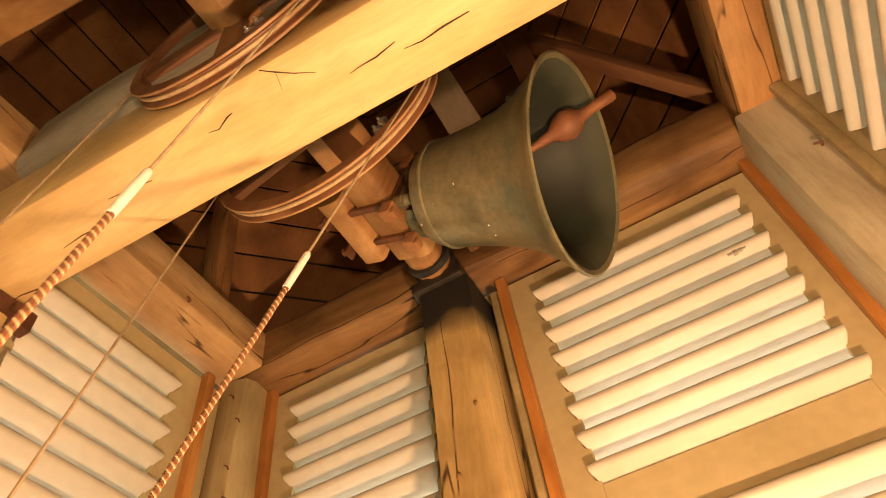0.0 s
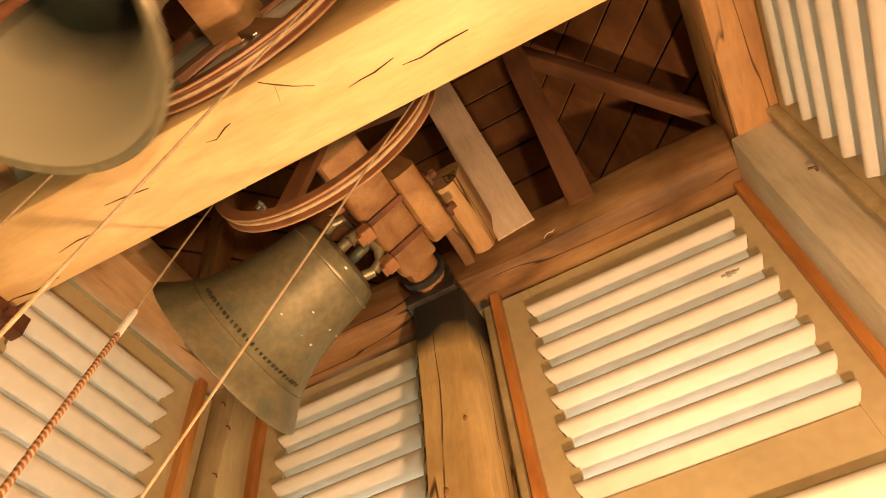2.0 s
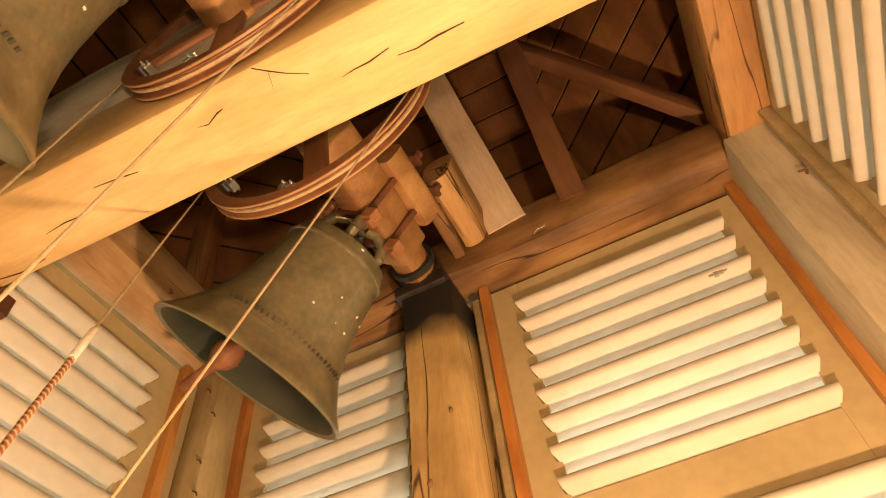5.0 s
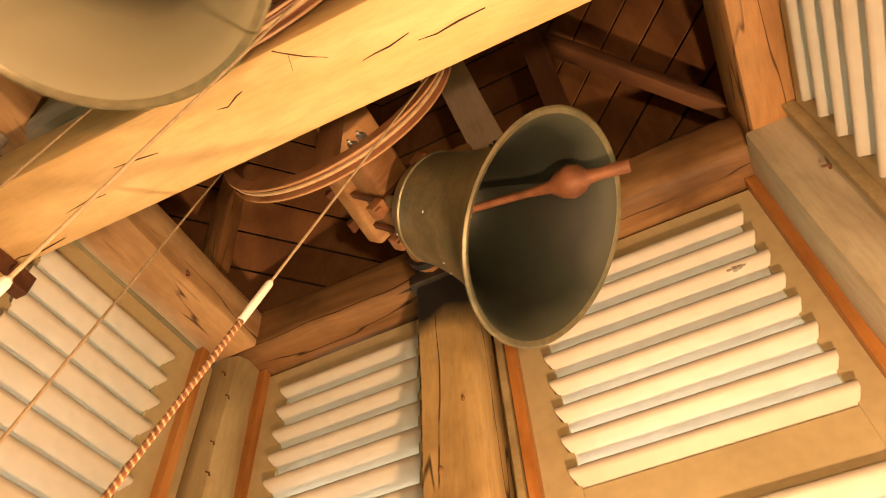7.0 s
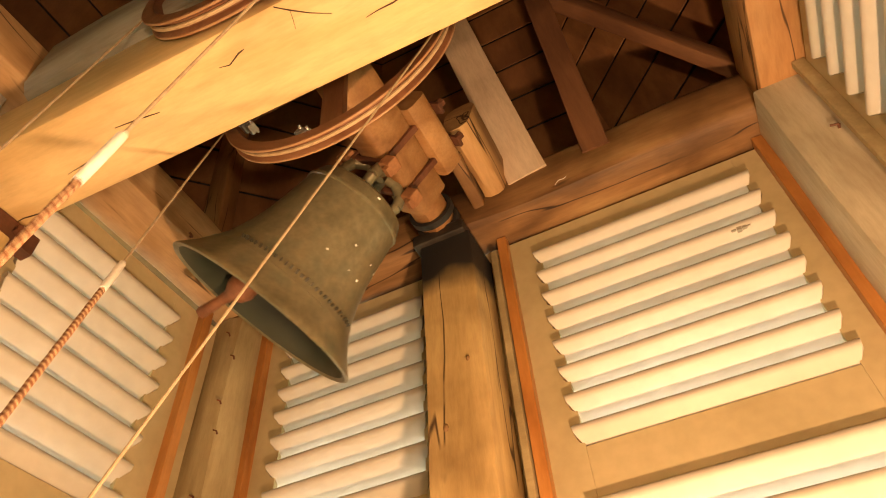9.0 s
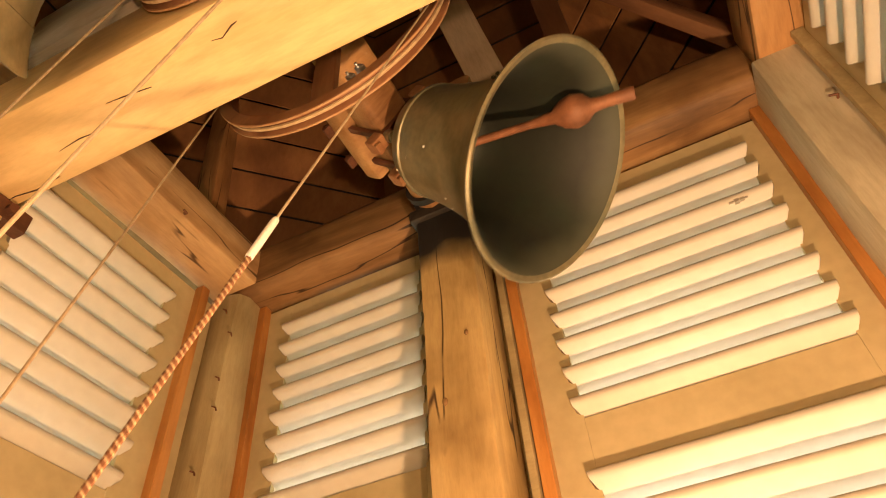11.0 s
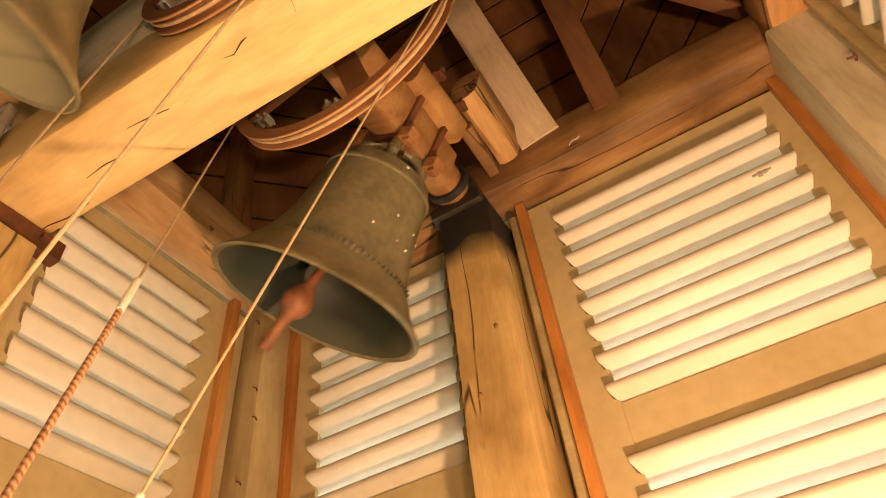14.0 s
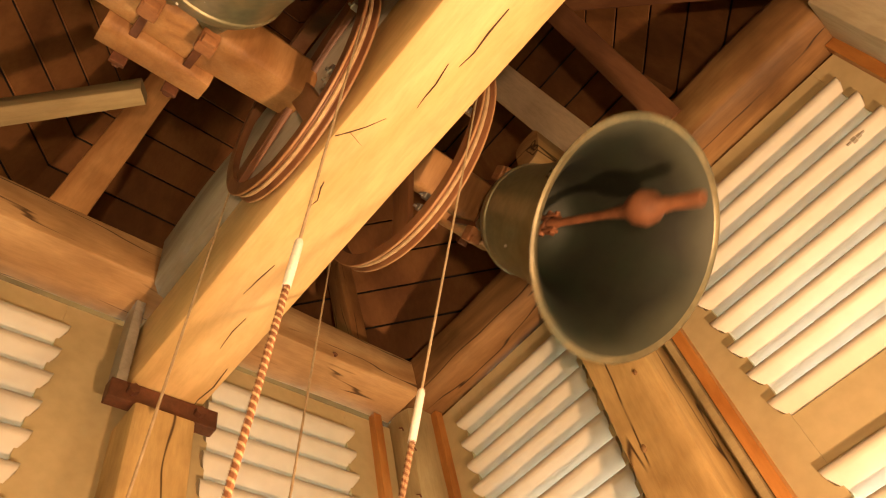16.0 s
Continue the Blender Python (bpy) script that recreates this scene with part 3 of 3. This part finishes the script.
def church_bell(label, at, size, side, wheel_y, far_y, inside):
    """A bell on its wooden headstock with rope wheel, swinging about the y axis through its origin."""
    ob = empty("church_bell", label, "church bell", "church bells", at)
    k = size
    outer = [(0.0, -0.225), (0.10, -0.226), (0.165, -0.232), (0.198, -0.250), (0.210, -0.280), (0.215, -0.300), (0.222, -0.302), (0.222, -0.312), (0.217, -0.316), (0.228, -0.42), (0.243, -0.52), (0.262, -0.60), (0.290, -0.68), (0.318, -0.735), (0.324, -0.737), (0.330, -0.750), (0.352, -0.785), (0.385, -0.825), (0.404, -0.846)]
    inner = [(0.406, -0.853), (0.398, -0.858), (0.380, -0.850), (0.345, -0.800), (0.300, -0.740), (0.262, -0.66), (0.232, -0.56), (0.211, -0.44), (0.195, -0.36), (0.165, -0.315), (0.11, -0.285), (0.05, -0.272), (0.0, -0.27)]
    bm = lathe(bmesh.new(), [(r * k, z if z > -0.23 else -0.226 + (z + 0.226) * k) for r, z in outer + inner], 72)
    body = part("bell_body", bm, BRONZE, ob, "dull green-brown bronze bell body, its dark inside partly painted shade", smooth=True)
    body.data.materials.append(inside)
    # Inside faces take the patina with its painted shade.
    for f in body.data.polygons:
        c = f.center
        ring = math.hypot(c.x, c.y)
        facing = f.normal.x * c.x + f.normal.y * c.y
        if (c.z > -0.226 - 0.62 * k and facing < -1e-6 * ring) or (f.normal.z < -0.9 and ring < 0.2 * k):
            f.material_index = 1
    # cast inscription band: short raised bars
    bm = bmesh.new()
    rnd = random.Random(5)
    for i in range(26):
        a = radians(-80 + 4.2 * i)
        h = rnd.uniform(0.010, 0.015)
        r = 0.306 * k
        m = Matrix.Rotation(a, 4, "Z") @ Matrix.Translation((r, 0, -0.226 - 0.484 * k)) @ Matrix.Rotation(radians(27), 4, "Y")
        box(bm, (-0.004, -rnd.uniform(0.003, 0.007), -h), (0.0016, rnd.uniform(0.002, 0.007), h), 0, m)
    tagged(part("inscription", bm, LETTER, body), kind="stuff")
    # Pale paint flecks, with extra ones painted on as small glints.
    for i in range(18):
        q = rnd.choice([(0.2195, -0.36), (0.236, -0.47), (0.253, -0.56), (0.277, -0.64), (0.206, -0.265)])
        a = rnd.uniform(0, 6.28)
        m = Matrix.Rotation(a, 4, "Z") @ Matrix.Translation((q[0] * k, 0, -0.226 + (q[1] + 0.226) * k)) @ Matrix.Rotation(radians(10), 4, "Y")
        w = rnd.uniform(0.0018, 0.0055)
        part("paint_fleck", box(bmesh.new(), (-0.003, -w * rnd.uniform(0.5, 2.5), -w), (0.0015, w, w * 0.6), 0.0005), TAPE, body, "pale fleck of paint and painted glint", m=m)
    # canons
    for i in range(4):
        bm = bmesh.new()
        a = radians(45 + 90 * i)
        pts = [(0.12, -0.228), (0.135, -0.18), (0.12, -0.13), (0.07, -0.10), (0.03, -0.10)]
        for (r0, z0), (r1, z1) in zip(pts, pts[1:]):
            rod(bm, (r0 * math.cos(a), r0 * math.sin(a), z0), (r1 * math.cos(a), r1 * math.sin(a), z1), 0.024, 10)
        part("canon", bm, BRONZE, ob, smooth=True)
    # headstock
    y0, y1 = (wheel_y - at[1], far_y - at[1])
    s = 1 if y1 > y0 else -1
    stock = y1 - 0.26 * s - (y0 - 0.02 * s)
    bm = timber(abs(stock), 0.165, 0.19, 26, 0.02, 0.010, size * 7, 0.03)
    bmesh.ops.transform(bm, matrix=Matrix.Translation((0, y0 - 0.02 * s, 0.0)) @ Matrix.Rotation(radians(90 * s), 4, "Z"), verts=bm.verts)
    head = part("headstock", bm, HEWN, ob, "hewn pine headstock with worn edges", smooth=True)
    bm = timber(0.36, 0.25, 0.12, 10, 0.02, 0.012, size * 3, 0.03)
    bmesh.ops.transform(bm, matrix=Matrix.Translation((0, -0.18, 0.155)) @ Matrix.Rotation(radians(90), 4, "Z"), verts=bm.verts)
    part("saddle_block", bm, HEWN, head, smooth=True)
    bm = timber(0.28, 0.15, 0.165, 8, 0.02, 0.010, size * 5, 0.06)
    bmesh.ops.transform(bm, matrix=Matrix.Translation((0, y1 - 0.32 * s, 0)) @ Matrix.Rotation(radians(90 * s), 4, "Z"), verts=bm.verts)
    part("headstock_end", bm, HEWN, head, "tapered end of the headstock", smooth=True)
    for d in (0.10, 0.17):
        bm = lathe(bmesh.new(), [(0.086, y1 - d * s - 0.018), (0.104, y1 - d * s - 0.016), (0.104, y1 - d * s + 0.016), (0.086, y1 - d * s + 0.018)], 24, "Y")
        part("iron_ring", bm, IRON, head, smooth=True)
    bm = rod(bmesh.new(), (0, y1 - 0.08 * s, 0), (0, y1 + 0.06 * s, 0), 0.03, 16)
    part("gudgeon", bm, IRON, head, smooth=True)
    bm = rod(bmesh.new(), (0, y0 - 0.20 * s, 0), (0, y0, 0), 0.03, 16)
    part("gudgeon", bm, IRON, head, smooth=True)
    for yy in (-0.09, 0.09):
        for sx in (-1, 1):
            bm = box(bmesh.new(), (sx * 0.095 - 0.010, yy - 0.014, -0.20), (sx * 0.095 + 0.010, yy + 0.014, 0.225), 0.004)
            part("strap", bm, RUST, head, "rusty iron strap")
            bm = box(bmesh.new(), (sx * 0.138 - 0.032, yy - 0.030, -0.142), (sx * 0.138 + 0.032, yy + 0.030, -0.088), 0.008)
            box(bm, (sx * 0.156 - 0.014, yy - 0.022, -0.160), (sx * 0.156 + 0.014, yy + 0.022, -0.138), 0.004)
            part("strap_lug", bm, LUG, head, "blunt orange-rusted lug at the strap end")
        bm = box(bmesh.new(), (-0.15, yy - 0.026, 0.214), (0.15, yy + 0.026, 0.232), 0.004)
        rod(bm, (-0.12, yy, 0.23), (-0.12, yy, 0.262), 0.02, 6)
        rod(bm, (0.12, yy, 0.23), (0.12, yy, 0.262), 0.02, 6)
        part("clamp_plate", bm, RUST, head, "rusty iron clamp with nuts")
        bm = box(bmesh.new(), (-0.12, yy - 0.013, -0.122), (0.12, yy + 0.013, -0.100), 0.004)
        part("clamp_bar", bm, RUST, head, "rusty iron bar under the headstock")
    # wheel
    R = side
    wheel = part("wheel", lathe(bmesh.new(), [(R, y0 - 0.030), (R, y0 - 0.020), (R - 0.018, y0 - 0.012), (R - 0.018, y0 + 0.012), (R, y0 + 0.020), (R, y0 + 0.030), (R - 0.045, y0 + 0.030), (R - 0.045, y0 - 0.030), (R, y0 - 0.030)], 80, "Y"), WHEELW, ob, "reddish-brown grooved wooden rope wheel", smooth=True)
    part("wheel_rope", lathe(bmesh.new(), [(R - 0.013, y0 - 0.007), (R - 0.006, y0 - 0.005), (R - 0.004, y0), (R - 0.006, y0 + 0.005), (R - 0.013, y0 + 0.007)], 80, "Y"), SALLY_B, wheel, "brown cord in the wheel groove", smooth=True)
    for d in (-0.025, 0.025):
        part("rim_bead", lathe(bmesh.new(), [(R - 0.004, y0 + d - 0.004), (R + 0.003, y0 + d - 0.003), (R + 0.003, y0 + d + 0.003), (R - 0.004, y0 + d + 0.004)], 80, "Y"), TRIM_PALE, wheel, "pale edge strip of the wheel rim", smooth=True)
    for i in range(4):
        m = pose(0, y0, 0, 0, 45 + 90 * i, 0)
        bm = box(bmesh.new(), (0.06, -0.014, -0.045), (R - 0.03, 0.014, 0.045), 0.004)
        part("spoke", bm, WHEELW, wheel, m=m)
    for a in (-118, -62):
        ca, sa = math.cos(radians(a)), math.sin(radians(a))
        bm = bmesh.new()
        for d in (0.0, 0.045):
            c = Vector(((R - 0.075) * ca + d, y0 - 0.01, (R - 0.075) * sa))
            box(bm, c - Vector((0.012, 0.02, 0.016)), c + Vector((0.012, 0.02, 0.016)), 0.004)
            rod(bm, c + Vector((0, -0.03, 0.01)), c + Vector((0, 0.03, 0.01)), 0.005, 8)
        part("rope_clip", bm, STEEL, wheel, "shiny zinc wire-rope clip")
    # clapper
    bm = lathe(bmesh.new(), [(0.0, 0.0), (0.020, -0.005), (0.022, -0.03), (0.015, -0.06), (0.015, -0.27), (0.024, -0.355), (0.050, -0.39), (0.062, -0.43), (0.052, -0.468), (0.027, -0.495), (0.021, -0.54), (0.025, -0.63), (0.021, -0.64), (0.0, -0.64)], 24)
    clap = part("clapper", bm, CLAP, ob, "rusty iron clapper with a round ball and a tail", smooth=True)
    clap.location = (0, 0, HINGE)
    bm = bmesh.new()
    for sx in (-1, 1):
        box(bm, (sx * 0.030 - 0.006, -0.016, -0.045), (sx * 0.030 + 0.006, 0.016, 0.015), 0.004)
    rod(bm, (-0.046, 0, -0.030), (0.046, 0, -0.030), 0.011, 10)
    part("clapper_clevis", bm, CLAP, clap, "rusty hinge cheeks and pin", smooth=True)
    bm = bmesh.new()
    for sx in (-1, 1):
        rod(bm, (sx * 0.020, 0, -0.262), (sx * 0.020, 0, HINGE + 0.03), 0.012, 10)
    rod(bm, (-0.05, 0, HINGE + 0.018), (0.05, 0, HINGE + 0.018), 0.014, 10)
    part("crown_staple", bm, CLAP, ob, "rusty iron staple holding the clapper", smooth=True)
    return ob, clap


bell_1, clapper_1 = church_bell("green-brown bronze church bell swinging on a wooden headstock", (-0.873, 1.331, 4.086), 1.0, 0.48, 0.87, 1.83, SHADED_PATINA)
bell_2, clapper_2 = church_bell("green-brown bronze church bell swinging above the ringers", (-0.873, -0.056, 4.086), 0.985, 0.44, 0.385, -0.70, LIT_PATINA)

# bearings
for y, lab in ((1.78, "grease-blackened iron bearing on the post head"), (-0.72, "iron bearing on the post head")):
    bm = box(bmesh.new(), (-1.0, y - 0.07, 3.965), (-0.75, y + 0.09, 4.03), 0.01)
    rod(bm, (-0.873, y - 0.04, 4.06), (-0.873, y + 0.06, 4.06), 0.06, 20)
    tagged(put("bearing", bm, GREASE), lab, "bearing", "bearings")
for y in (0.50, 0.66):
    bm = box(bmesh.new(), (-0.98, y - 0.04, 3.90), (-0.766, y + 0.04, 4.05), 0.01)
    tagged(put("bearing", bm, IRON), "iron bearing on the bell beam", "bearing", "bearings")
bm = box(bmesh.new(), (-2.075, 0.34, 3.545), (-2.02, 0.76, 3.632), 0.006)
for yy in (0.42, 0.68):
    rod(bm, (-2.03, yy, 3.59), (-1.995, yy, 3.59), 0.022, 6)
tagged(put("beam_bracket", bm, RUST), "rusty iron bracket under the beam end", "bracket")

# ---- ropes ----
def bell_rope(top, low):
    top, low = Vector(top), Vector(low)
    line = (low - top).normalized()
    end = top + line * 3.3
    bm = rod(bmesh.new(), top, end, 0.0033, 8)
    tagged(put("bell_rope", bm, CORD, smooth=True), "thin pale cord running down from a bell wheel", "rope", "bell ropes")
    grip = empty("rope_grip", "brown and cream twisted hand rope with white taped splice", "rope", "hand ropes", top)
    grip.rotation_mode = "QUATERNION"
    part("splice", lathe(bmesh.new(), [(0.0, 0.075), (0.007, 0.075), (0.0088, 0.068), (0.0092, 0.0), (0.0088, -0.05), (0.0, -0.05)], 12), TAPE, grip, "white taped splice", smooth=True)
    for j, mat in ((0, SALLY_A), (1, SALLY_B), (2, SALLY_A)):
        bm = bmesh.new()
        prev = None
        for i in range(521):
            z = -0.04 - i * 0.0025
            a = i * 1.1 + j * 2 * math.pi / 3
            c = Vector((0.0034 * math.cos(a), 0.0034 * math.sin(a), z))
            ring = [bm.verts.new(c + Vector((0.0042 * math.cos(b), 0.0042 * math.sin(b), 0))) for b in (0, 1.257, 2.513, 3.77, 5.027)]
            if prev:
                for q in range(5):
                    bm.faces.new((prev[q], prev[(q + 1) % 5], ring[(q + 1) % 5], ring[q]))
            prev = ring
        part("strand", bm, mat, grip, smooth=True)
    return grip, top, line


ROPE_1R = bell_rope((-0.40, 0.87, 4.09), (-0.944, 0.587, 2.4))
ROPE_1L = bell_rope((-1.35, 0.87, 4.09), (-1.10, 0.45, 2.4))
ROPE_2R = bell_rope((-0.44, 0.385, 4.09), (-0.81, 0.207, 2.4))
ROPE_2L = bell_rope((-1.31, 0.385, 4.09), (-1.19, 0.18, 2.4))

# the assumed work lamps on the floor, out of view
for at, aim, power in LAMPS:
    lamp = empty("work_lamp", "unseen warm work lamp on an assumed thin floor stand", "lamp", "work lamps", at=(at[0], at[1], 0))
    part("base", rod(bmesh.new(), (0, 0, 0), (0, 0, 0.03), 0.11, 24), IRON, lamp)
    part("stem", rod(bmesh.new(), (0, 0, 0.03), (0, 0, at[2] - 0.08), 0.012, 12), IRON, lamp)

# ---- movement ----
# times at which each bell hangs straight down, and its swing between them (degrees, to the east positive)
CROSS_1 = [-0.39, 0.30, 1.0, 1.73, 2.40, 3.062, 3.755, 4.47, 5.16, 5.85, 6.545, 7.20, 7.87, 8.563, 9.2, 9.88, 10.56, 11.24, 11.85, 12.51, 13.15, 13.82, 14.505, 15.11, 15.79, 16.46]
SWING_1 = [67, -67, 67, -65, 65, -62, 62, -60, 59, -57, 55, -53, 54, -51, 51, -50, 50, -48, 48, -45, 44, -43, 46, -39, 37]
CROSS_2 = [-0.19, 0.543, 1.21, 1.955, 2.66, 3.393, 4.10, 4.83, 5.54, 6.27, 6.99, 7.71, 8.43, 9.14, 9.86, 10.58, 11.30, 12.01, 12.73, 13.45, 14.17, 14.88, 15.60, 16.30]
SWING_2 = [63, -63, 63, -63, 63, -62, 62, -62, 61, -60, 60, -58, 58, -57, 57, -57, 57, -56, 56, -56, 57, -58, 60]


def swing(t, cross, peaks):
    for a, b, p in zip(cross, cross[1:], peaks):
        if a <= t <= b:
            return p * math.sin(math.pi * (t - a) / (b - a))
    return 0.0


def strike(t, cross, peaks, power):
    """The clapper's lean in its bell, up to the lip; a low power keeps it by the lip longer."""
    for a, b, p in zip(cross, cross[1:], peaks):
        if a <= t <= b:
            return math.copysign(min(36.0, 0.72 * abs(p)) * max(0.0, math.sin(math.pi * (t - a) / (b - a))) ** power, p)
    return 0.0


def motions():
    steps = [i * 0.05 for i in range(321)]
    for bell, clap, cross, peaks, late in ((bell_1, clapper_1, CROSS_1, SWING_1, (0.045, 1.4)), (bell_2, clapper_2, CROSS_2, SWING_2, (0.0, 0.4))):
        x, y, z = bell.location
        walk(bell, [(t, pose(x, y, z, 0, -swing(t, cross, peaks), 0)) for t in steps])
        walk(clap, [(t, pose(0, 0, HINGE, 0, -strike(t - late[0], cross, peaks, late[1]), 0)) for t in steps])
    for (grip, top, line), cross, peaks, way, start in (
        (ROPE_1R, CROSS_1, SWING_1, 1, 1.76),
        (ROPE_1L, CROSS_1, SWING_1, -1, 1.66),
        (ROPE_2R, CROSS_2, SWING_2, 1, 1.82),
        (ROPE_2L, CROSS_2, SWING_2, -1, 1.70),
    ):
        turn = (-line).to_track_quat("Z", "Y").to_matrix().to_4x4()
        walk(grip, [(t, Matrix.Translation(top + line * (start - way * 0.47 * radians(swing(t, cross, peaks)))) @ turn) for t in steps])


motions()
